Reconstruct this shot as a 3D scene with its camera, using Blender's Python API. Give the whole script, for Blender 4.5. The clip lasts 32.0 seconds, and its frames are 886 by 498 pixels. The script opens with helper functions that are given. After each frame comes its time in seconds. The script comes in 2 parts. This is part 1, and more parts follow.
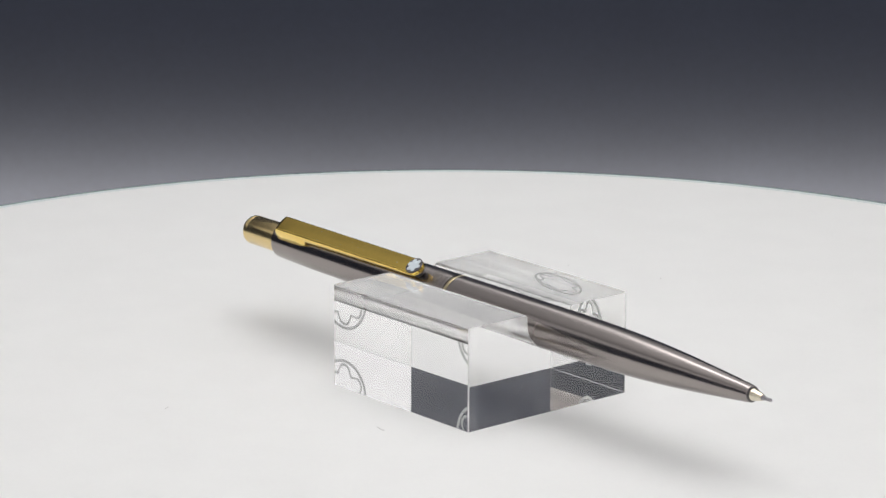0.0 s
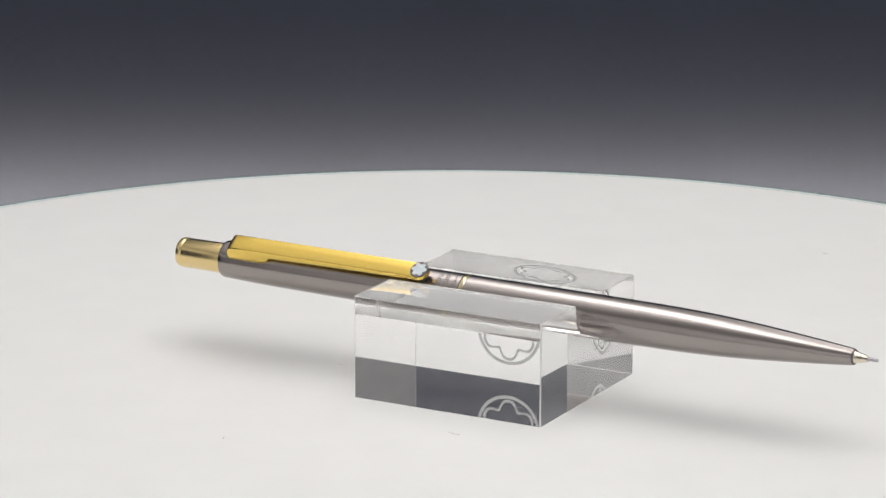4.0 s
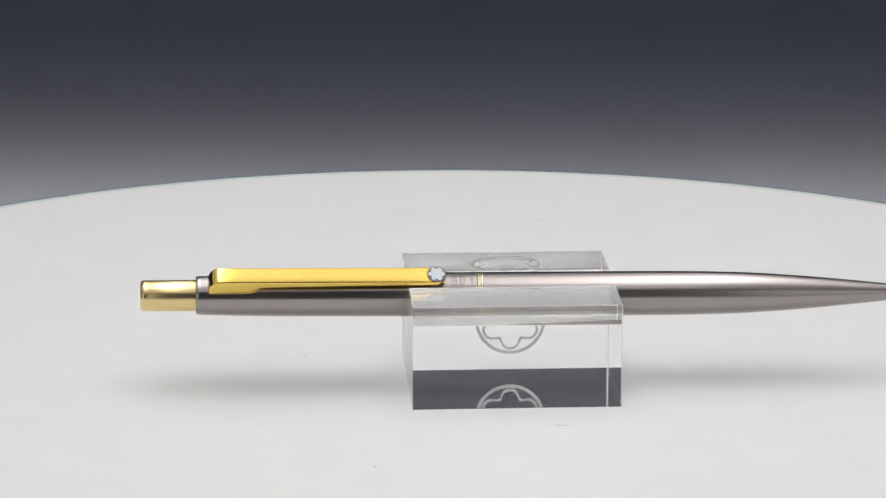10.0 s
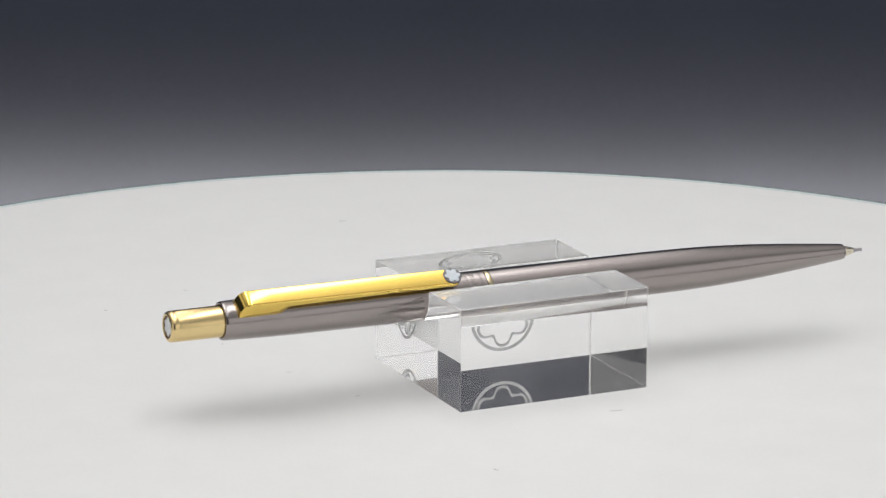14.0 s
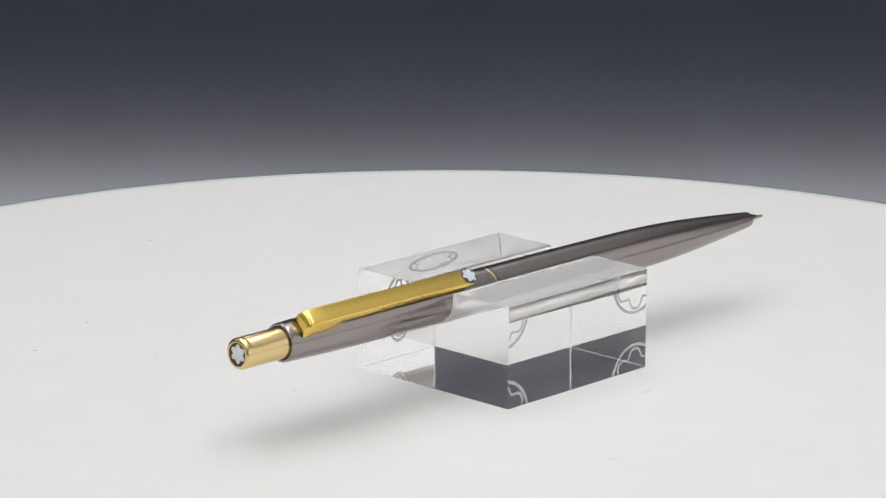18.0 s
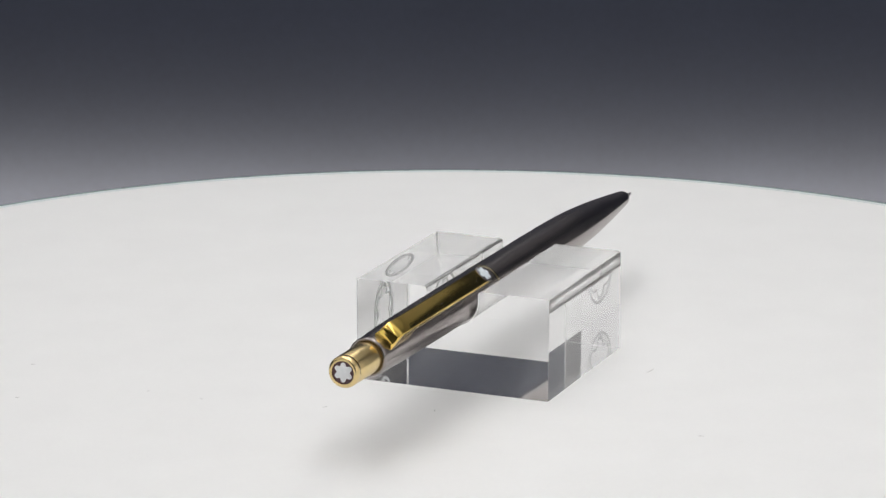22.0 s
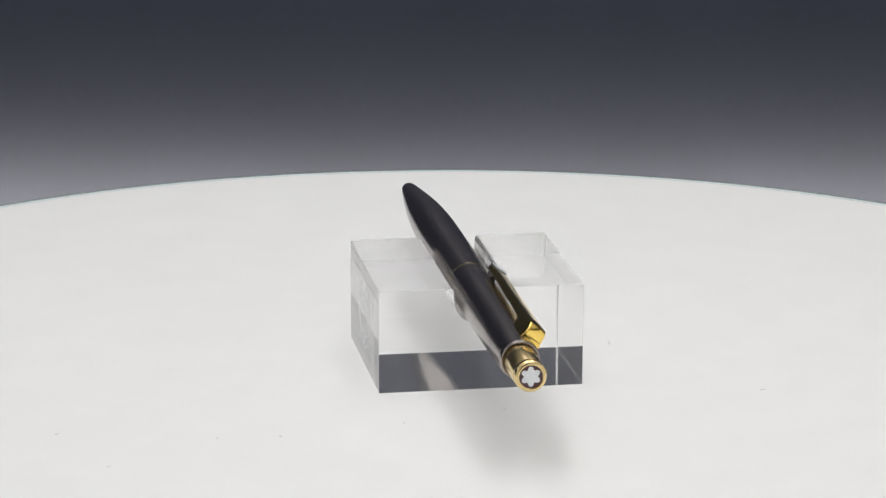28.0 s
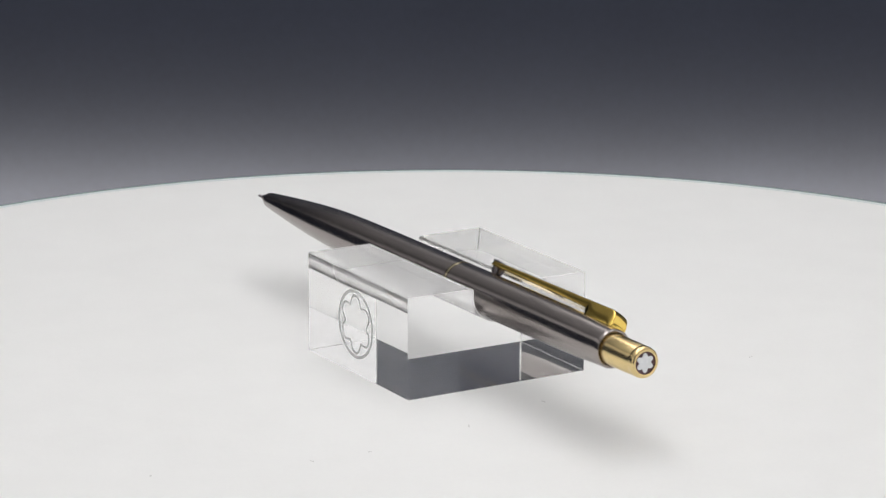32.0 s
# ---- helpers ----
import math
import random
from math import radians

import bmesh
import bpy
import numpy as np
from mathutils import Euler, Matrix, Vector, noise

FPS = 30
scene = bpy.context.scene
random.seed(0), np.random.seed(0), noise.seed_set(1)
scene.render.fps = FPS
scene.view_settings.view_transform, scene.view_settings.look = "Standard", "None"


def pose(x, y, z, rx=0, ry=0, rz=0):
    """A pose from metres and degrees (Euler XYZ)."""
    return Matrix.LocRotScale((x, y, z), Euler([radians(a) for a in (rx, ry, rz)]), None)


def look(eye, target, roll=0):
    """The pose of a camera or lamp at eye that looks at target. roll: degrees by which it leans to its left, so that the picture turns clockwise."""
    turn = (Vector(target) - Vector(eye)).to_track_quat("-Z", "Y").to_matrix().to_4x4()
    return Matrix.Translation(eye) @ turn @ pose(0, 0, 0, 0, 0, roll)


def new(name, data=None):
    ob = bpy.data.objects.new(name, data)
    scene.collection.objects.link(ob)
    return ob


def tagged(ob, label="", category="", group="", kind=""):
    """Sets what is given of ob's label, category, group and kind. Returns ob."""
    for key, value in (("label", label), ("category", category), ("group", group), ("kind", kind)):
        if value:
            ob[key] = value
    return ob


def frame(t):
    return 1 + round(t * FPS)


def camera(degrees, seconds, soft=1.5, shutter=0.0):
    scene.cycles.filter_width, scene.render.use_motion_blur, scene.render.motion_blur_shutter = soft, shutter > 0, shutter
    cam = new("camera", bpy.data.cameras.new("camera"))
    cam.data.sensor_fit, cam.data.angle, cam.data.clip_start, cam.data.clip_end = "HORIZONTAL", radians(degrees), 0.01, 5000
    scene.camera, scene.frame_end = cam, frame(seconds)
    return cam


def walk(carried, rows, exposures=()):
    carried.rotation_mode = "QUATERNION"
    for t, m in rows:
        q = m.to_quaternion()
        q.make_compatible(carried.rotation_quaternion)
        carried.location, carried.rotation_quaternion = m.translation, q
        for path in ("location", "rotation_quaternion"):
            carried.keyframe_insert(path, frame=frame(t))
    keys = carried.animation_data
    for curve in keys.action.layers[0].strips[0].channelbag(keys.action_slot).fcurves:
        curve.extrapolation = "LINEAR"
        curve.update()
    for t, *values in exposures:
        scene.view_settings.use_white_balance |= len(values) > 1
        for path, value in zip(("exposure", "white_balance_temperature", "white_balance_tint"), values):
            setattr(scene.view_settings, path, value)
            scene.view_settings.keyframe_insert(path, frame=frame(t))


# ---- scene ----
# Units: metres. The turntable's axis is the z axis; its top is z = 0.
MM = 0.001
SECONDS = 32.0
START, RATE = -49.49, 5.3206  # the turntable's angle at 0 s and its speed, degrees


def turn(t):
    return pose(0, 0, 0, 0, 0, START + RATE * t)


# ---- camera ----
EYE = Vector((0.0, -0.6322, 0.19043))
PAN, TILT = radians(-0.2406), radians(-14.835)
AHEAD = Vector((math.sin(PAN) * math.cos(TILT), math.cos(PAN) * math.cos(TILT), math.sin(TILT)))
cam = camera(13.545, SECONDS, soft=1.4)
VIEW = look(EYE, EYE + AHEAD, 0.141)
walk(cam, [(0.0, VIEW), (SECONDS, VIEW)],
     exposures=[(0.0, 0.06, 6500, 10), (0.6, 0.1, 6500, 10), (1.0, 0.3, 6500, 10), (1.5, 1.15, 6500, 10), (2.0, 1.4, 6600, 10), (2.5, 1.5, 6800, 9), (3.0, 1.0, 6950, 7),
                (3.5, 0.08, 6750, 9), (4.5, 0.02, 6600, 10), (5.5, -0.04, 6500, 10), (14.0, -0.04, 6500, 10), (18.0, 0.03, 6500, 10), (22.0, 0.05, 6500, 10), (32.0, 0.05, 6500, 10)])

# ---- light ----
world = bpy.data.worlds.new("studio_air")
scene.world = world
world.use_nodes = True
world.node_tree.nodes["Background"].inputs["Color"].default_value = (0.62, 0.72, 1.0, 1)
world.node_tree.nodes["Background"].inputs["Strength"].default_value = 0.02


def softbox(name, m, sx, sy, watts, color):
    data = bpy.data.lights.new(name, "AREA")
    data.shape, data.size, data.size_y = "RECTANGLE", sx, sy
    data.energy, data.color = watts, color
    ob = new(name, data)
    ob.matrix_world = m
    return ob


# overhead diffuser: two rows of lamps glow through it from front to back, dimmer towards its edges
overhead = softbox("overhead_softbox_light", pose(0.0, 0.05, 0.60), 1.6, 1.6, 5.8, (1.0, 0.99, 0.985))
overhead.data.use_nodes = True
tree = overhead.data.node_tree
place = tree.nodes.new("ShaderNodeNewGeometry")
axes = tree.nodes.new("ShaderNodeSeparateXYZ")
tree.links.new(place.outputs["Parametric"], axes.inputs[0])
rows = tree.nodes.new("ShaderNodeValToRGB")
stops = [(0.0, 0.06), (0.15, 0.11), (0.30, 0.17), (0.372, 0.35), (0.397, 1.75), (0.425, 1.75), (0.452, 0.42), (0.475, 0.30), (0.50, 0.27)]
stops += [(1 - u, value * 0.96) for u, value in reversed(stops[:-1])]
while len(rows.color_ramp.elements) < len(stops):
    rows.color_ramp.elements.new(0.5)
for element, (u, value) in zip(rows.color_ramp.elements, stops):
    element.position, element.color = u, (value / 1.8, value / 1.8, value / 1.8, 1)
tree.links.new(axes.outputs["X"], rows.inputs["Fac"])
ends = tree.nodes.new("ShaderNodeMath")
ends.operation = "PINGPONG"
ends.inputs[1].default_value = 0.5
tree.links.new(axes.outputs["Y"], ends.inputs[0])
fade = tree.nodes.new("ShaderNodeMapRange")
fade.interpolation_type = "SMOOTHSTEP"
for key, value in (("From Min", 0.20), ("From Max", 0.44), ("To Min", 2.6), ("To Max", 9.3)):
    fade.inputs[key].default_value = value
tree.links.new(ends.outputs[0], fade.inputs["Value"])
glow = tree.nodes.new("ShaderNodeMath")
glow.operation = "MULTIPLY"
tree.links.new(rows.outputs["Color"], glow.inputs[0])
tree.links.new(fade.outputs[0], glow.inputs[1])
tree.links.new(glow.outputs[0], tree.nodes["Emission"].inputs["Strength"])
# broad soft panel behind the east cloth; on the west side a shallow one above the added dark panel and one south of it
softbox("east_softbox_light", look((0.93, -0.34, 0.27), (0.0, -0.34, 0.27)), 1.28, 0.62, 1.45, (1.0, 0.99, 0.985))
softbox("west_softbox_light", look((-0.93, -0.15, 0.48), (0.0, -0.15, 0.48)), 1.5, 0.24, 0.42, (1.0, 0.99, 0.985))
softbox("west_front_softbox_light", look((-0.93, -0.72, 0.17), (0.0, -0.72, 0.17)), 0.5, 0.34, 0.18, (1.0, 0.99, 0.985))
# cloth front of the tent, lit on both sides of its opening
for side in (-1, 1):
    softbox("front_softbox_light", look((side * 0.64, -0.97, 0.27), (side * 0.64, 0.0, 0.27)), 0.58, 0.62, 0.62, (1.0, 0.99, 0.985))
# low strip that lights the foot of the backdrop
softbox("backdrop_strip_light", look((-0.30, 0.868, -0.203), (-0.30, 0.95, -0.203)), 1.3, 0.012, 1.18, (1.0, 0.87, 0.64))


# ---- materials ----
def material(name, color, rough=0.5, metal=0.0, grain=0.0, scale=200.0, bump=0.0, rough_var=0.0, stretch=(1, 1, 1), coat=0.0, large=0.0, brushed=0.0):
    """Principled surface with two scales of variation in colour, roughness and relief."""
    m = bpy.data.materials.new(name)
    m.use_nodes = True
    t = m.node_tree
    b = t.nodes["Principled BSDF"]
    b.inputs["Metallic"].default_value = metal
    b.inputs["Coat Weight"].default_value = coat
    where = t.nodes.new("ShaderNodeTexCoord")
    mapping = t.nodes.new("ShaderNodeMapping")
    mapping.inputs["Scale"].default_value = stretch
    t.links.new(where.outputs["Object"], mapping.inputs["Vector"])
    fine = t.nodes.new("ShaderNodeTexNoise")
    fine.inputs["Scale"].default_value, fine.inputs["Detail"].default_value = scale, 4
    coarse = t.nodes.new("ShaderNodeTexNoise")
    coarse.inputs["Scale"].default_value, coarse.inputs["Detail"].default_value = scale / 12, 3
    t.links.new(mapping.outputs["Vector"], fine.inputs["Vector"])
    t.links.new(where.outputs["Object"], coarse.inputs["Vector"])

    def ranged(src, lo, hi):
        n = t.nodes.new("ShaderNodeMapRange")
        n.inputs["From Min"].default_value, n.inputs["From Max"].default_value = 0.3, 0.7
        n.inputs["To Min"].default_value, n.inputs["To Max"].default_value = lo, hi
        t.links.new(src.outputs["Fac"], n.inputs["Value"])
        return n

    shade = t.nodes.new("ShaderNodeMath")
    shade.operation = "MULTIPLY"
    t.links.new(ranged(fine, 1 - grain, 1 + grain).outputs[0], shade.inputs[0])
    t.links.new(ranged(coarse, 1 - large, 1 + large).outputs[0], shade.inputs[1])
    tint = t.nodes.new("ShaderNodeVectorMath")
    tint.operation = "SCALE"
    tint.inputs[0].default_value = color
    t.links.new(shade.outputs[0], tint.inputs["Scale"])
    t.links.new(tint.outputs["Vector"], b.inputs["Base Color"])
    t.links.new(ranged(fine, rough - rough_var, rough + rough_var).outputs[0], b.inputs["Roughness"])
    if brushed:  # turned round the axis: gloss spreads along it
        b.inputs["Anisotropic"].default_value, b.inputs["Anisotropic Rotation"].default_value = brushed, 0.25
        ringwise = t.nodes.new("ShaderNodeTangent")
        ringwise.direction_type, ringwise.axis = "RADIAL", "X"
        t.links.new(ringwise.outputs[0], b.inputs["Tangent"])
    if bump:
        n = t.nodes.new("ShaderNodeBump")
        n.inputs["Strength"].default_value, n.inputs["Distance"].default_value = bump, 0.0001
        t.links.new(fine.outputs["Fac"], n.inputs["Height"])
        t.links.new(n.outputs["Normal"], b.inputs["Normal"])
    return m


def clear_acrylic(name, worn=False, rough=0.0, haze=0.0, through_share=0.5):
    m = bpy.data.materials.new(name)
    m.use_nodes = True
    t = m.node_tree
    b = t.nodes["Principled BSDF"]
    b.inputs["Base Color"].default_value = (1, 1, 1, 1)
    b.inputs["Transmission Weight"].default_value = 1.0
    b.inputs["IOR"].default_value = 1.49
    b.inputs["Roughness"].default_value = rough
    if worn:  # underside: fine rubbed scratches scatter a little light
        where, grain, share = t.nodes.new("ShaderNodeTexCoord"), t.nodes.new("ShaderNodeTexNoise"), t.nodes.new("ShaderNodeMapRange")
        slide = t.nodes.new("ShaderNodeMapping")
        slide.inputs["Scale"].default_value, slide.inputs["Rotation"].default_value = (120, 900, 300), (0, 0, 0.25)
        grain.inputs["Scale"].default_value, grain.inputs["Detail"].default_value = 1.0, 2
        t.links.new(where.outputs["Object"], slide.inputs["Vector"])
        t.links.new(slide.outputs["Vector"], grain.inputs["Vector"])
        for key, value in (("From Min", 0.3), ("From Max", 0.75), ("To Min", 0.025), ("To Max", 0.07)):
            share.inputs[key].default_value = value
        t.links.new(grain.outputs["Fac"], share.inputs["Value"])
        rub, mix = t.nodes.new("ShaderNodeBsdfDiffuse"), t.nodes.new("ShaderNodeMixShader")
        rub.inputs["Color"].default_value = (0.8, 0.8, 0.8, 1)
        t.links.new(share.outputs[0], mix.inputs["Fac"])
        t.links.new(b.outputs[0], mix.inputs[1])
        t.links.new(rub.outputs[0], mix.inputs[2])
        t.links.new(mix.outputs[0], t.nodes["Material Output"].inputs["Surface"])
    if haze:  # milled: a thin milky veil of fine scratches, uneven along the cut; on top and edges it paints in brightness
        where, grain, share = t.nodes.new("ShaderNodeTexCoord"), t.nodes.new("ShaderNodeTexNoise"), t.nodes.new("ShaderNodeMapRange")
        slide = t.nodes.new("ShaderNodeMapping")
        slide.inputs["Scale"].default_value = (500, 120, 120)
        grain.inputs["Scale"].default_value, grain.inputs["Detail"].default_value = 1.0, 2
        t.links.new(where.outputs["Object"], slide.inputs["Vector"])
        t.links.new(slide.outputs["Vector"], grain.inputs["Vector"])
        for key, value in (("From Min", 0.3), ("From Max", 0.7), ("To Min", haze * 0.92), ("To Max", haze * 1.08)):
            share.inputs[key].default_value = value
        t.links.new(grain.outputs["Fac"], share.inputs["Value"])
        d, s = t.nodes.new("ShaderNodeBsdfDiffuse"), t.nodes.new("ShaderNodeBsdfTranslucent")
        veil, mix = t.nodes.new("ShaderNodeMixShader"), t.nodes.new("ShaderNodeMixShader")
        for n in (d, s):
            n.inputs["Color"].default_value = (0.92, 0.915, 0.905, 1)
        veil.inputs[0].default_value = through_share
        t.links.new(d.outputs[0], veil.inputs[1])
        t.links.new(s.outputs[0], veil.inputs[2])
        t.links.new(share.outputs[0], mix.inputs["Fac"])
        t.links.new(b.outputs[0], mix.inputs[1])
        t.links.new(veil.outputs[0], mix.inputs[2])
        t.links.new(mix.outputs[0], t.nodes["Material Output"].inputs["Surface"])
    return m


def frosted():
    """Sandblasted acrylic: scatters light both ways."""
    m = bpy.data.materials.new("frosted_etching")
    m.use_nodes = True
    t = m.node_tree
    t.nodes.remove(t.nodes["Principled BSDF"])
    d, s, x = t.nodes.new("ShaderNodeBsdfDiffuse"), t.nodes.new("ShaderNodeBsdfTranslucent"), t.nodes.new("ShaderNodeMixShader")
    for n in (d, s):
        n.inputs["Color"].default_value = (0.72, 0.73, 0.725, 1)
    t.links.new(d.outputs[0], x.inputs[1])
    t.links.new(s.outputs[0], x.inputs[2])
    bare, thin = t.nodes.new("ShaderNodeBsdfTransparent"), t.nodes.new("ShaderNodeMixShader")  # finely etched: part of it stays clear
    thin.inputs[0].default_value = 0.15
    t.links.new(x.outputs[0], thin.inputs[1])
    t.links.new(bare.outputs[0], thin.inputs[2])
    t.links.new(thin.outputs[0], t.nodes["Material Output"].inputs["Surface"])
    return m


WHITE_TOP = material("white_satin_disc", (0.80, 0.80, 0.79), 0.55, grain=0.008, scale=900, large=0.012, bump=0.03, rough_var=0.05)
RIM_GLASS = material("pale_green_edge", (0.07, 0.19, 0.17), 0.3, grain=0.03, scale=300, rough_var=0.05)
RIM_PALE = material("pale_edge_band", (0.66, 0.71, 0.715), 0.4, grain=0.03, scale=300, rough_var=0.05)
BASE_GREY = material("dark_base_plastic", (0.06, 0.06, 0.065), 0.5, grain=0.08, scale=400, bump=0.1, rough_var=0.06)
PAPER = material("slate_backdrop_paper", (0.044, 0.053, 0.086), 0.9, grain=0.03, scale=260, large=0.04, bump=0.15)
TENT = material("white_studio_cloth", (0.66, 0.655, 0.65), 0.95, grain=0.02, scale=300, large=0.03, bump=0.1)
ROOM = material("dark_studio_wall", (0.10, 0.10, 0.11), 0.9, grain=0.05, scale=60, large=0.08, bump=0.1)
ACRYLIC, ACRYLIC_WORN = clear_acrylic("clear_acrylic"), clear_acrylic("rubbed_acrylic", True)
# the top's slight haze is strengthened to make up for light lost in the block
ACRYLIC_MILLED, ACRYLIC_TOP = clear_acrylic("milled_acrylic", rough=0.05, haze=0.18), clear_acrylic("veiled_top_acrylic", haze=0.18, through_share=0.1)
# milky white on the bevels paints the bright lines of polished edges
ACRYLIC_EDGE = clear_acrylic("whitened_edge_acrylic", rough=0.2, haze=0.72)
FROST = frosted()
SCRATCH = material("scratch_white", (0.6, 0.6, 0.6), 0.8, grain=0.05)
STEEL = material("brushed_gunmetal", (0.355, 0.32, 0.308), 0.225, 1.0, grain=0.015, scale=2500, bump=0.003, rough_var=0.015, stretch=(0.04, 1, 1), large=0.015, brushed=0.45)
GOLD = material("polished_gold_plate", (0.97, 0.69, 0.17), 0.07, 1.0, grain=0.03, scale=1500, rough_var=0.03, large=0.03)
GOLD_SATIN = material("satin_gold_plate", (0.82, 0.64, 0.32), 0.24, 1.0, grain=0.015, scale=1500, rough_var=0.012, stretch=(1, 0.1, 0.1), large=0.03)
GOLD_PALE = material("pale_gold_plate", (0.60, 0.53, 0.36), 0.16, 1.0, grain=0.04, scale=1500, rough_var=0.04)
CHAMPAGNE = material("champagne_metal", (0.80, 0.74, 0.60), 0.25, 1.0, grain=0.03, scale=2000, rough_var=0.04)
SLEEVE = material("grey_steel_sleeve", (0.42, 0.40, 0.42), 0.3, 1.0, grain=0.03, scale=2000, rough_var=0.04)
BEZEL = material("dark_enamel", (0.10, 0.045, 0.055), 0.3, grain=0.1, scale=2500, rough_var=0.06)
BEZEL_GREY = material("blackened_metal", (0.16, 0.15, 0.16), 0.3, 0.8, grain=0.06, scale=2500, rough_var=0.06)
ENAMEL = material("white_enamel", (0.90, 0.92, 0.94), 0.25, grain=0.02, scale=1500, rough_var=0.04)
PEARL = material("pearl_enamel", (0.66, 0.72, 0.76), 0.25, grain=0.03, scale=1500, rough_var=0.04)
ENGRAVE = material("engraved_lines", (0.26, 0.24, 0.22), 0.6, 0.7, grain=0.1, scale=3000)
DUST = material("grey_dust", (0.50, 0.49, 0.48), 0.9, grain=0.2, scale=3000)


# ---- mesh helpers ----
def mesh_of(name, bm, mat, sharp=35):
    bmesh.ops.recalc_face_normals(bm, faces=bm.faces)
    me = bpy.data.meshes.new(name)
    bm.to_mesh(me)
    bm.free()
    for p in me.polygons:
        p.use_smooth = True
    me.set_sharp_from_angle(angle=radians(sharp))
    me.materials.append(mat)
    return me


def part(name, bm, mat, parent, label="", m=None, sharp=35):
    ob = new(name, mesh_of(name, bm, mat, sharp))
    ob.parent = parent
    if m is not None:
        ob.matrix_local = m
    return tagged(ob, label)


def grid_loft(rings, closed_ends=True):
    """A skin over rings of equal point counts."""
    bm = bmesh.new()
    rows = [[bm.verts.new(p) for p in ring] for ring in rings]
    n = len(rows[0])
    for a, b in zip(rows, rows[1:]):
        for i in range(n):
            bm.faces.new((a[i], a[(i + 1) % n], b[(i + 1) % n], b[i]))
    if closed_ends:
        bm.faces.new(rows[0])
        bm.faces.new(rows[-1])
    return bm


def lathe(profile, n=96, axis="x"):
    """A turned body: profile of (place along the axis, radius) in mm."""
    rings = []
    for s, r in profile:
        ring = []
        for i in range(n):
            a = 2 * math.pi * i / n
            c = (s * MM, r * MM * math.cos(a), r * MM * math.sin(a))
            ring.append(c if axis == "x" else (c[1], c[2], c[0]))
        rings.append(ring)
    return grid_loft(rings)


def smooth_profile(points, steps=6):
    """Catmull-Rom through (s, r) points."""
    out = []
    p = [points[0], *points, points[-1]]
    for i in range(1, len(p) - 2):
        for k in range(steps):
            u = k / steps
            out.append(tuple(0.5 * (2 * b + (c - a) * u + (2 * a - 5 * b + 4 * c - d) * u * u + (3 * b - a - 3 * c + d) * u ** 3)
                             for a, b, c, d in zip(p[i - 1], p[i], p[i + 1], p[i + 2])))
    out.append(points[-1])
    return out


def star_radius(a, mean, swing):
    """Soft outline with six rounded points."""
    return mean * (1 + swing * math.cos(6 * a) - 0.028 * math.cos(12 * a))


def star_plate(mean, swing, z0, z1, edge, n=120):
    """A low six-pointed plate in the xy plane, mm."""
    rings = []
    for z, inset in ((z0, 0.0), (z1 - edge, 0.0), (z1, edge)):
        rings.append([((star_radius(2 * math.pi * i / n, mean, swing) - inset) * math.cos(2 * math.pi * i / n) * MM,
                       (star_radius(2 * math.pi * i / n, mean, swing) - inset) * math.sin(2 * math.pi * i / n) * MM, z * MM) for i in range(n)])
    return grid_loft(rings)


def band(outer, inner, z0, z1, n=120):
    """A flat closed band between two outlines r(a), mm."""
    bm = bmesh.new()
    rows = []
    for i in range(n):
        a = 2 * math.pi * i / n
        c, s = math.cos(a), math.sin(a)
        ro, ri = outer(a) * MM, inner(a) * MM
        rows.append([bm.verts.new((ro * c, ro * s, z0 * MM)), bm.verts.new((ro * c, ro * s, z1 * MM)),
                     bm.verts.new((ri * c, ri * s, z1 * MM)), bm.verts.new((ri * c, ri * s, z0 * MM))])
    for i in range(n):
        a, b = rows[i], rows[(i + 1) % n]
        for k in range(4):
            bm.faces.new((a[k], a[(k + 1) % 4], b[(k + 1) % 4], b[k]))
    return bm


def box(x0, x1, y0, y1, z0, z1):
    bm = bmesh.new()
    bmesh.ops.create_cube(bm, size=1)
    for v in bm.verts:
        v.co = (x0 + (v.co.x + 0.5) * (x1 - x0), y0 + (v.co.y + 0.5) * (y1 - y0), z0 + (v.co.z + 0.5) * (z1 - z0))
    return bm


def structure(name, bm, mat, label):
    return tagged(new(name, mesh_of(name, bm, mat)), label, kind="structure")


# ---- studio ----
FLOOR, BACK = -0.26, 0.90
structure("floor", box(-0.97, 0.97, -1.02, BACK + 0.02, FLOOR - 0.02, FLOOR), ROOM, "dark matt studio floor under the turntable")
structure("backdrop", box(-0.95, 0.95, BACK, BACK + 0.02, FLOOR, 0.52), PAPER, "slate grey paper backdrop, lit along its foot")
structure("wall_north", box(-0.95, 0.95, BACK, BACK + 0.02, 0.52, 0.64), TENT, "plain white cloth above the backdrop")
# out of view: dark panel added so block and pencil reflect dark from the west
structure("wall_west_1", box(-0.97, -0.95, -0.45, BACK + 0.02, FLOOR, 0.36), PAPER, "unseen slate grey side panel, added to darken reflections")
structure("wall_west_2", box(-0.97, -0.95, -1.0, BACK + 0.02, 0.36, 0.64), TENT, "plain white cloth side of the light tent")
structure("wall_west_3", box(-0.97, -0.95, -1.0, -0.45, FLOOR, 0.36), TENT, "plain white cloth side of the light tent")
structure("wall_east", box(0.95, 0.97, -1.0, BACK + 0.02, FLOOR, 0.64), TENT, "plain white cloth side of the light tent")
structure("wall_south_1", box(-0.97, -0.33, -1.02, -1.0, FLOOR, 0.64), TENT, "plain white cloth front of the light tent")
structure("wall_south_2", box(0.33, 0.97, -1.02, -1.0, FLOOR, 0.64), TENT, "plain white cloth front of the light tent")
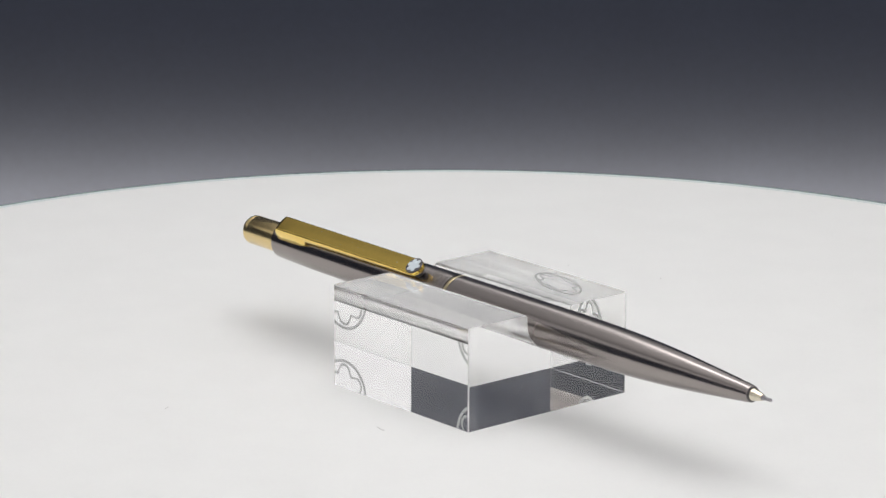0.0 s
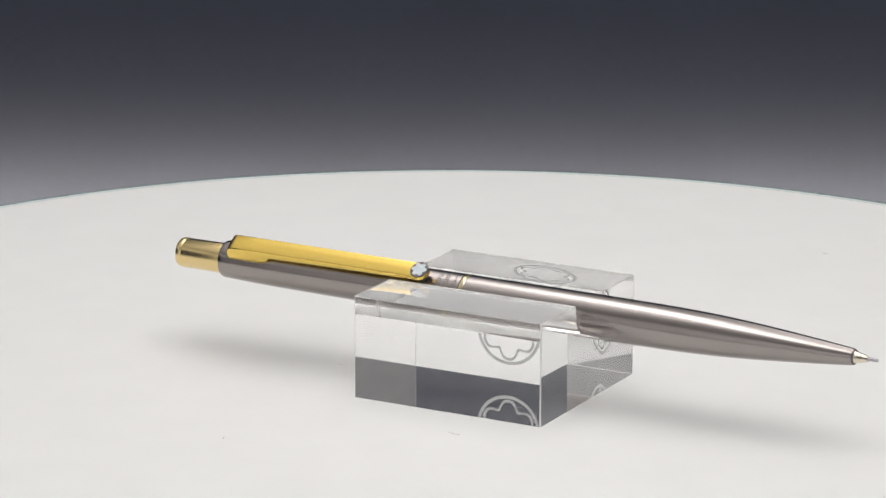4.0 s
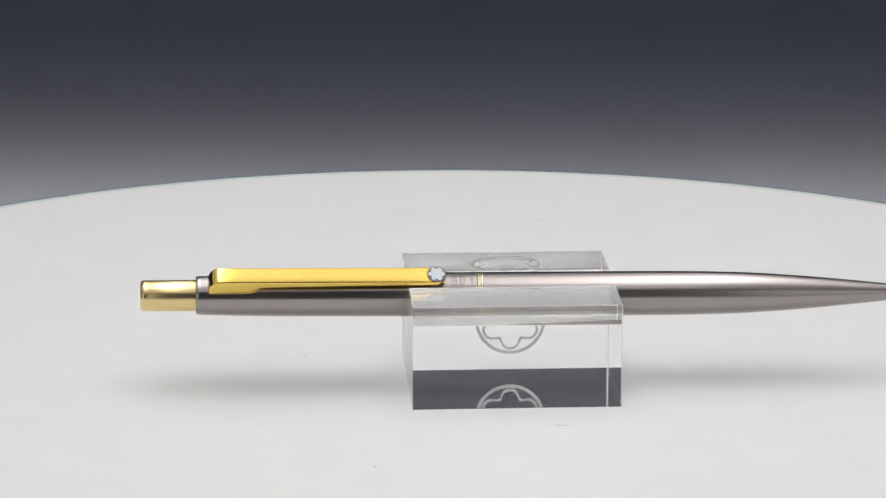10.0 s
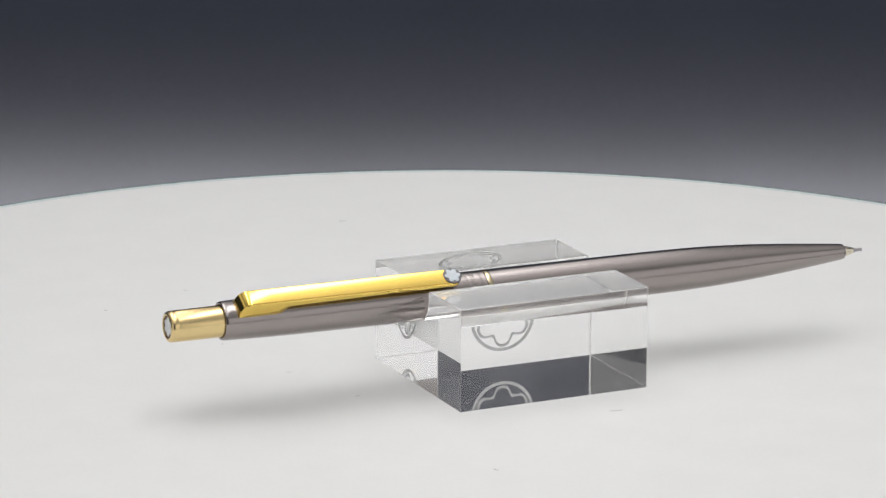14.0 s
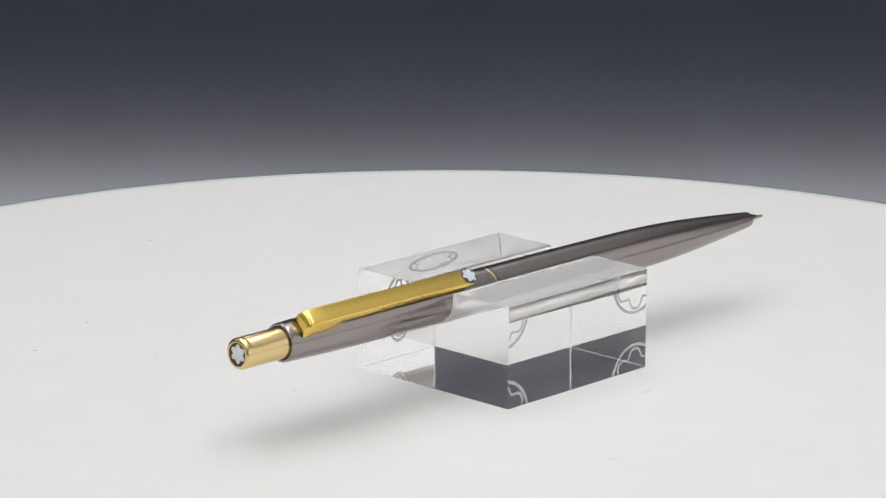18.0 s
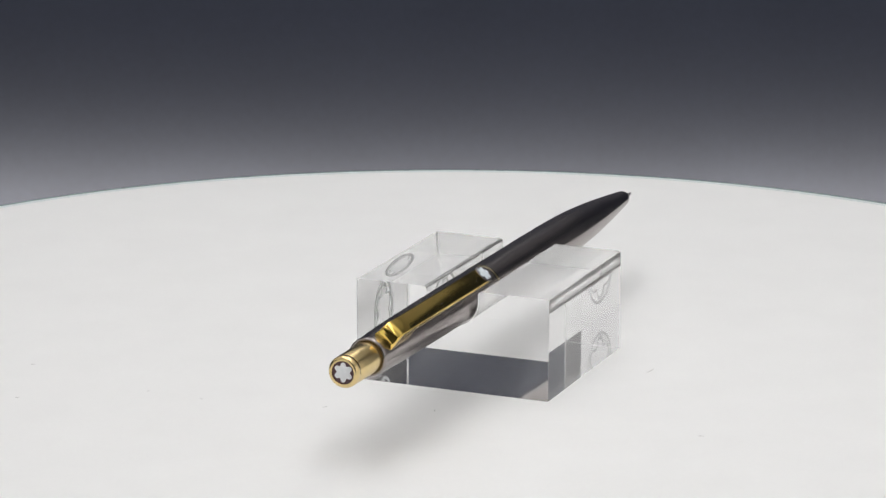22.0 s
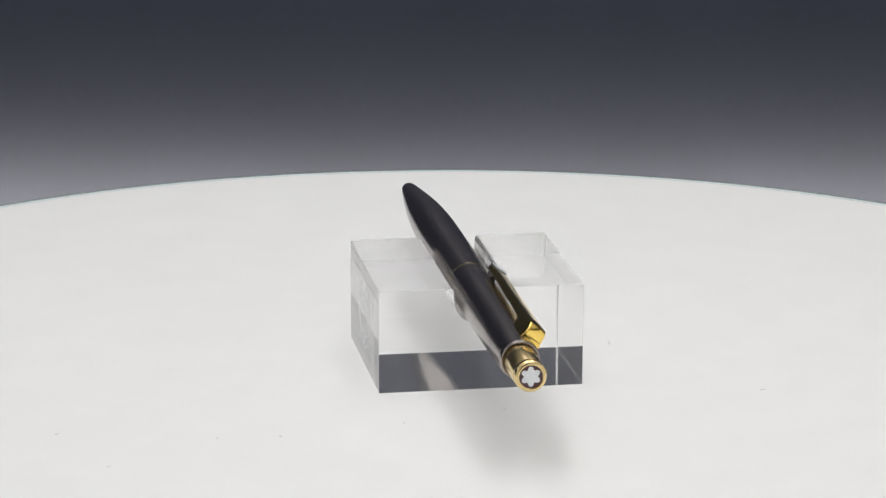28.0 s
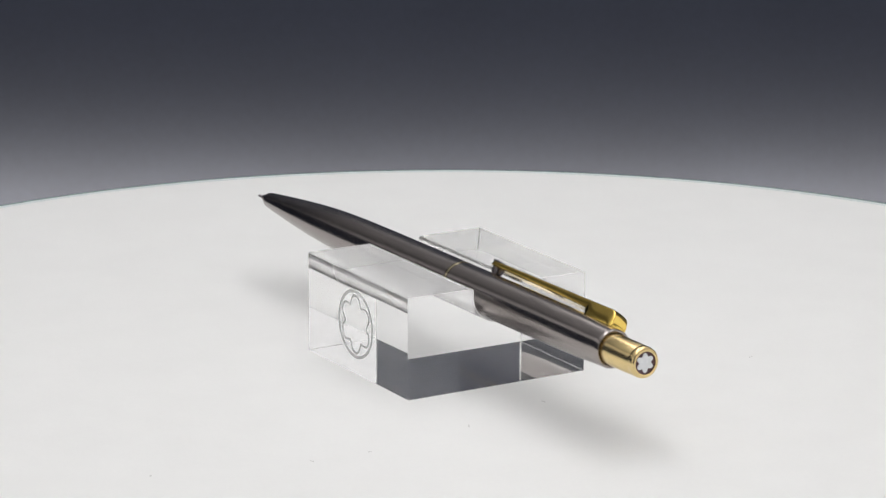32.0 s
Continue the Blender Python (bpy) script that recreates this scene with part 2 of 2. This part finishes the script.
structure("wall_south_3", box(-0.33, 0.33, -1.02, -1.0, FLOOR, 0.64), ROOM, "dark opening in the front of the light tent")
structure("ceiling", box(-0.97, 0.97, -1.02, BACK + 0.02, 0.64, 0.66), TENT, "plain white cloth roof of the light tent")


# ---- turntable ----
def turntable():
    root = new("turntable")
    tagged(root, "round white motorised turntable with a pale green edge", "turntable")
    r, w = 154.1, 152.2
    part("disc", lathe([(-6.0, w), (-0.25, w), (-0.06, w - 0.05), (0.0, w - 0.3)], 256, "z"), WHITE_TOP, root, "matt white disc")
    part("rim", band(lambda a: r - 0.6, lambda a: w, -6.0, -0.03, 256), RIM_PALE, root, "pale aqua edge band")
    part("edge", band(lambda a: r, lambda a: r - 0.6, -6.0, -0.06, 256), RIM_GLASS, root, "teal glassy edge line")
    part("base", lathe([(-260.0, 105), (-258.0, 108), (-35.0, 96), (-32.0, 92), (-6.0, 80)], 96, "z"), BASE_GREY, root, "dark round base")
    return root


# ---- clear block ----
SIDE, HIGH = 36.0, 18.23
GROOVE_R, GROOVE_Z = 4.9, 11.62
BLOCK_AT = Vector((8.94, -2.63, 0.0)) * MM


def display_block():
    root = new("display_stand")
    tagged(root, "clear square acrylic block with a rounded groove, holding the pencil", "stand")
    h = SIDE / 2
    lip = 0.55
    section = [(-h, 0.02), (h, 0.02), (h, HIGH)]
    for i in range(10):  # rounded lip, then the wall and the floor of the groove
        a = math.pi / 2 * i / 9
        section.append((GROOVE_R + lip - lip * math.sin(a), HIGH - lip + lip * math.cos(a)))
    cz = GROOVE_Z + GROOVE_R
    for i in range(37):
        a = -math.pi * i / 36
        section.append((GROOVE_R * math.cos(a), cz + GROOVE_R * math.sin(a)))
    for i in range(10):
        a = math.pi / 2 * (1 - i / 9)
        section.append((-GROOVE_R - lip + lip * math.sin(a), HIGH - lip + lip * math.cos(a)))
    section.append((-h, HIGH))
    bm = grid_loft([[(x * MM, y * MM, z * MM) for y, z in section] for x in (-h, h)])
    bm.normal_update()
    edges = [e for e in bm.edges if len(e.link_faces) == 2 and e.calc_face_angle() > radians(40) and max(v.co.z for v in e.verts) > 0.001]
    upright = [e for e in edges if abs(e.verts[0].co.x - e.verts[1].co.x) + abs(e.verts[0].co.y - e.verts[1].co.y) < 1e-6 and abs(e.verts[0].co.y) > 0.01]
    bmesh.ops.bevel(bm, geom=upright, offset=0.2 * MM, segments=2, profile=0.5, affect="EDGES")
    for low, wide in ((False, 0.08), (True, 0.045)):
        bm.normal_update()
        edges = [e for e in bm.edges if len(e.link_faces) == 2 and e.calc_face_angle() > radians(55) and (max(v.co.z for v in e.verts) < 0.001) == low]
        bmesh.ops.bevel(bm, geom=edges, offset=wide * MM, segments=2, profile=0.5, affect="EDGES")
    block = part("block", bm, ACRYLIC, root, "clear polished acrylic block", sharp=13)
    block.data.materials.append(ACRYLIC_WORN)
    block.data.materials.append(ACRYLIC_MILLED)
    block.data.materials.append(ACRYLIC_TOP)
    block.data.materials.append(ACRYLIC_EDGE)
    for p in block.data.polygons:
        if p.normal.z < -0.9:
            p.material_index = 1
        elif abs(p.center.y) < (GROOVE_R + lip) * MM and p.center.z > (GROOVE_Z - 0.1) * MM and abs(p.normal.x) < 0.3:
            p.material_index = 2
        elif p.normal.z > 0.9:
            p.material_index = 3
        elif max(abs(c) for c in p.normal) < 0.97:  # bevelled edges, whitened as painted edge highlights
            p.material_index = 4
    block.visible_shadow = False  # clear: lets the light in
    # the mark etched on the rear face: ring and six-pointed outline
    m = Matrix.Translation((ETCH_X * MM, (h - 0.10) * MM, ETCH_Z * MM)) @ pose(0, 0, 0, 90, 0, 0)
    part("etched_ring", band(lambda a: 6.25, lambda a: 5.66, -0.02, 0.02), FROST, root, "frosted grey etched ring", m)
    part("etched_star", band(lambda a: star_radius(a + math.pi / 6, 4.65, 0.15) + 0.27, lambda a: star_radius(a + math.pi / 6, 4.65, 0.15) - 0.27, -0.02, 0.02),
         FROST, root, "frosted grey etched star outline", m)
    # fine scratches on the underside
    rng = random.Random(4)
    bm = bmesh.new()
    for i in range(210):
        x, y, a, ln = rng.uniform(-16, 16), rng.uniform(-16, 16), rng.uniform(0, math.pi), rng.choice((0.3, 0.5, 0.8, 1.6)) * rng.uniform(0.6, 1.4)
        if i > 95:  # nicks along the bottom edges
            edge, along = rng.choice((-17.7, 17.7)), rng.uniform(-17, 17)
            (x, y, a), ln = ((edge, along, math.pi / 2) if i % 2 else (along, edge, 0.0)), rng.uniform(0.1, 0.6)
        dx, dy, w = math.cos(a) * ln / 2, math.sin(a) * ln / 2, rng.uniform(0.025, 0.07)
        bm.faces.new([bm.verts.new((px * MM, py * MM, 0.06 * MM)) for px, py in
                      ((x - dx, y - dy), (x + w * math.sin(a), y - w * math.cos(a)), (x + dx, y + dy), (x - w * math.sin(a), y + w * math.cos(a)))])
    part("scratches", bm, SCRATCH, root, "fine white scratches")
    return root


ETCH_X, ETCH_Z = 0.55, 9.1


# ---- pencil ----
CLIP_ROLL = 38.8


def clip_section(half, low, high, corner=0.36, k=5, flare=0.0):
    """Rounded bar section as (lateral, height)."""
    pts = []
    for cx, cz, a0 in ((half - corner, high - corner, 0), (-half + corner, high - corner, 90), (-half - flare + corner * 0.5, low + corner * 0.5, 180), (half + flare - corner * 0.5, low + corner * 0.5, 270)):
        r = corner if a0 < 180 else corner * 0.5
        for i in range(k + 1):
            a = radians(a0 + 90 * i / k)
            pts.append((cx + r * math.cos(a), cz + r * math.sin(a)))
        if a0 == 0:  # the face is slightly crowned
            for u in (0.66, 0.33, 0.0, -0.33, -0.66):
                pts.append((u * (half - corner), high + 0.10 * (1 - u * u)))
    return pts


def mechanical_pencil():
    root = new("mechanical_pencil")
    tagged(root, "slim brushed gunmetal mechanical pencil with gold clip and push button", "pencil")
    # upper barrel with a bored end
    part("upper_barrel", lathe([(11.2, 2.82), (9.75, 2.82), (9.62, 2.95), (9.6, 3.12), (9.68, 3.26), (9.85, 3.33)] + smooth_profile([(10.3, 3.38), (13, 3.46), (20, 3.65), (30, 3.75), (42, 3.82), (58.6, 3.86)], 5)),
         STEEL, root, "brushed gunmetal upper barrel")
    part("lower_barrel", lathe(smooth_profile([(59.7, 3.86), (70, 3.88), (84, 3.89), (94, 3.85), (101, 3.74), (107, 3.52), (113, 3.16), (118, 2.77), (123, 2.32), (127, 1.93), (130, 1.62), (131.5, 1.45)], 6)
                               + [(131.75, 1.40), (131.8, 1.30)]), STEEL, root, "tapered brushed gunmetal lower barrel")
    part("joint_seam", lathe([(58.6, 3.70), (59.7, 3.70)]), BEZEL_GREY, root, "dark joint line")
    part("gold_ring", lathe([(58.72, 3.70), (58.76, 3.87), (58.98, 3.90), (59.3, 3.90), (59.34, 3.82), (59.42, 3.82), (59.46, 3.89), (59.62, 3.87), (59.66, 3.70)]), GOLD_PALE, root, "thin gold ring")
    # push button
    button = part("push_button", lathe([(0.62, 1.92), (0.06, 1.95), (0.0, 2.08), (0.03, 2.28), (0.18, 2.52), (0.45, 2.66), (0.8, 2.70), (1.25, 2.70), (1.32, 2.675), (1.45, 2.675), (1.52, 2.70), (8.9, 2.74), (11.5, 2.74)]),
                  GOLD_SATIN, root, "cylindrical gold push button")
    face_on = Matrix.Translation((0.30 * MM, 0, 0)) @ pose(0, 0, 0, 0, -90, 0)
    part("cap_disc", lathe([(-0.4, 1.95), (0.0, 1.95)], 64, "z"), BEZEL, button, "dark enamel disc", face_on)
    part("cap_star", star_plate(1.46, 0.18, 0.01, 0.14, 0.04), ENAMEL, button, "white enamel star", face_on)
    # clip: bar lofted along the pencil
    w = 1.66
    rings = []
    foot = ((11.8, w - 0.22, 3.1, 3.85), (11.84, w - 0.06, 3.0, 4.02), (11.93, w, 2.95, 4.2), (12.04, w, 2.9, 4.5), (12.2, w, 2.9, 4.84), (12.42, w, 2.9, 5.2),
            (12.7, w, 2.9, 5.52), (13.03, w, 2.9, 5.76), (13.35, w, 2.9, 5.88), (13.8, w, 2.9, 5.94), (17.5, w, 2.9, 5.93), (19.0, w, 2.92, 5.93), (19.6, w, 3.02, 5.93), (20.0, w, 3.25, 5.93), (20.3, w, 3.65, 5.93), (20.6, w, 4.1, 5.93))
    for s, half, low, high in foot:  # the foot flares out over the barrel
        rings.append([(s * MM, y * MM, z * MM) for y, z in clip_section(half, low, high, flare=0.2 if s < 12 else 0.25 * min(1, max(0, (20.6 - s) / 1.6)))])
    for s, half, low, high in ((21.0, w, 4.35, 5.93), (30, w, 4.58, 5.92), (42, w, 4.8, 5.90), (49, w, 4.9, 5.88)):
        rings.append([(s * MM, y * MM, z * MM) for y, z in clip_section(half, low, high)])
    for i in range(9):
        a = math.pi / 2 * i / 8
        half = max(w * math.cos(a), 0.35)
        rings.append([((51.4 + w * math.sin(a)) * MM, y * MM, z * MM) for y, z in clip_section(half, 4.9 + 0.1 * math.sin(a), 5.86, min(0.36, half * 0.6))])
    roll = pose(0, 0, 0, CLIP_ROLL, 0, 0)
    clip = part("clip", grid_loft(rings), GOLD, root, "long polished gold clip", roll)
    bm = bmesh.new()
    bmesh.ops.create_uvsphere(bm, u_segments=20, v_segments=12, radius=1.15 * MM)
    part("contact_bump", bm, BEZEL_GREY, clip, "dark bump under the clip end", Matrix.Translation((51.6 * MM, 0, 4.70 * MM)))
    rng = random.Random(5)
    bm = bmesh.new()
    for _ in range(9):  # fine wear marks on the face of the clip
        s, y, a, ln, wide = rng.gauss(33, 7), rng.uniform(-1.1, 1.1), rng.uniform(0, math.pi), rng.uniform(0.08, 0.5), rng.uniform(0.012, 0.035)
        z = 5.935 + 0.10 * (1 - (y / 1.3) ** 2)
        c, d = math.cos(a), math.sin(a)
        bm.faces.new([bm.verts.new(((s + px) * MM, (y + py) * MM, z * MM)) for px, py in
                      ((-c * ln, -d * ln * 0.5), (d * wide, -c * wide), (c * ln, d * ln * 0.5), (-d * wide, c * wide))])
    part("wear_marks", bm, SCRATCH, clip, "tiny pale wear marks")
    at_badge = Matrix.Translation((51.4 * MM, 0, 5.86 * MM))
    part("badge", lathe([(0.0, 1.68), (0.14, 1.68), (0.22, 1.60)], 64, "z"), BEZEL_GREY, clip, "dark round badge", at_badge)
    part("badge_star", star_plate(1.27, 0.17, 0.2, 0.30, 0.04), PEARL, clip, "white enamel star", at_badge)
    # point
    part("nose_cone", lathe([(131.2, 1.10), (131.9, 1.08), (132.1, 1.04), (134.0, 0.58), (134.15, 0.50)]), CHAMPAGNE, root, "champagne metal nose cone")
    part("lead_sleeve", lathe([(134.0, 0.44), (134.5, 0.42), (134.6, 0.31), (136.0, 0.28)], 32), SLEEVE, root, "grey lead sleeve with lead")
    part("mouth_ring", lathe([(131.6, 1.10), (131.6, 1.32), (131.95, 1.32), (132.0, 1.26), (132.0, 1.10)], 48), BEZEL_GREY, root, "dark ring at the mouth of the barrel")
    # worn engraving beside the clip: three columns of short strokes round the barrel
    rng = random.Random(9)
    bm = bmesh.new()
    for s, tall, count, gap in ((54.6, 0.9, 5, 14), (56.0, 0.9, 5, 14), (57.6, 0.45, 8, 7)):
        for i in range(count):
            a0 = CLIP_ROLL + (i - (count - 1) / 2) * gap
            for off, sa, sb in ((-gap * 0.28, -0.5, 0.5), (gap * 0.22, -0.5, 0.5 if i % 2 else 0.1), (0, 0.38, 0.5)):
                a, wide = radians(90 + a0 + off), radians(gap * (0.05 if off else 0.26))
                quad = []
                for ss, aa in ((sa, -wide), (sb, -wide), (sb, wide), (sa, wide)):
                    r = 3.885
                    quad.append(bm.verts.new(((s + ss * tall) * MM, r * MM * math.cos(a + aa), r * MM * math.sin(a + aa))))
                bm.faces.new(quad)
    part("engraving", bm, ENGRAVE, root, "worn engraved lettering")
    # lint caught on the upper side of the barrel
    rng = random.Random(12)
    bm = bmesh.new()
    for _ in range(9):
        s, a, size = rng.uniform(62, 116), radians(rng.gauss(95, 26)), rng.uniform(0.04, 0.08)
        r = 3.93 if s < 98 else 3.93 - (s - 98) * 0.042
        at = Matrix.Translation((s * MM, r * MM * math.cos(a), r * MM * math.sin(a))) @ Matrix.Diagonal((size * MM * rng.uniform(0.8, 2.0), size * MM, size * MM, 1))
        bmesh.ops.create_icosphere(bm, subdivisions=1, radius=1.0, matrix=at)
    part("lint_specks", bm, DUST, root, "tiny pale lint specks")
    return root


# ---- dust on the disc ----
def dust():
    rng = random.Random(2)
    bm = bmesh.new()
    spots = DUST_AT
    for x, y, ln in spots:
        a = rng.uniform(0, math.pi)
        pts = []
        for i in range(5):
            u = i / 4 - 0.5
            pts.append((x + math.cos(a) * u * ln - math.sin(a) * 0.25 * ln * (0.25 - u * u), y + math.sin(a) * u * ln + math.cos(a) * 0.25 * ln * (0.25 - u * u)))
        rings = [[((px - math.sin(a) * 0.07) * MM, (py + math.cos(a) * 0.07) * MM, 0.005 * MM), ((px + math.sin(a) * 0.07) * MM, (py - math.cos(a) * 0.07) * MM, 0.005 * MM), (px * MM, py * MM, 0.06 * MM)] for px, py in pts]
        rows = [[bm.verts.new(p) for p in ring] for ring in rings]
        for p, q in zip(rows, rows[1:]):
            for i in range(3):
                bm.faces.new((p[i], p[(i + 1) % 3], q[(i + 1) % 3], q[i]))
        bm.faces.new(rows[0]), bm.faces.new(rows[-1])
    ob = new("dust", mesh_of("dust", bm, DUST))
    return tagged(ob, "grey lint and dust specks on the white disc", "dust", kind="stuff")


DUST_AT = [(15.8, -30.5, 2.4), (24.4, 108.8, 1.3), (-30.3, 45.8, 0.8), (-21.3, -4.6, 0.8), (-26.7, 13.7, 0.9), (-23.9, 72.1, 0.8), (-42.6, 64.9, 0.7), (-30.8, 35.2, 0.7), (-16.9, -51.2, 1.0)]

table = turntable()
stand = display_block()
pencil = mechanical_pencil()
lint = dust()

# resting places on the disc at angle 0
STAND_REST = Matrix.Translation(BLOCK_AT)
PENCIL_REST = Matrix.Translation(Vector((-55.6, -2.75, 16.02)) * MM) @ pose(0, 0, 0, 0, 0.47, -0.08)


def motions():
    times = [i * 0.5 for i in range(int(SECONDS * 2) + 1)]
    for thing, rest in ((table, Matrix()), (stand, STAND_REST), (pencil, PENCIL_REST), (lint, Matrix())):
        walk(thing, [(t, turn(t) @ rest) for t in times])


motions()
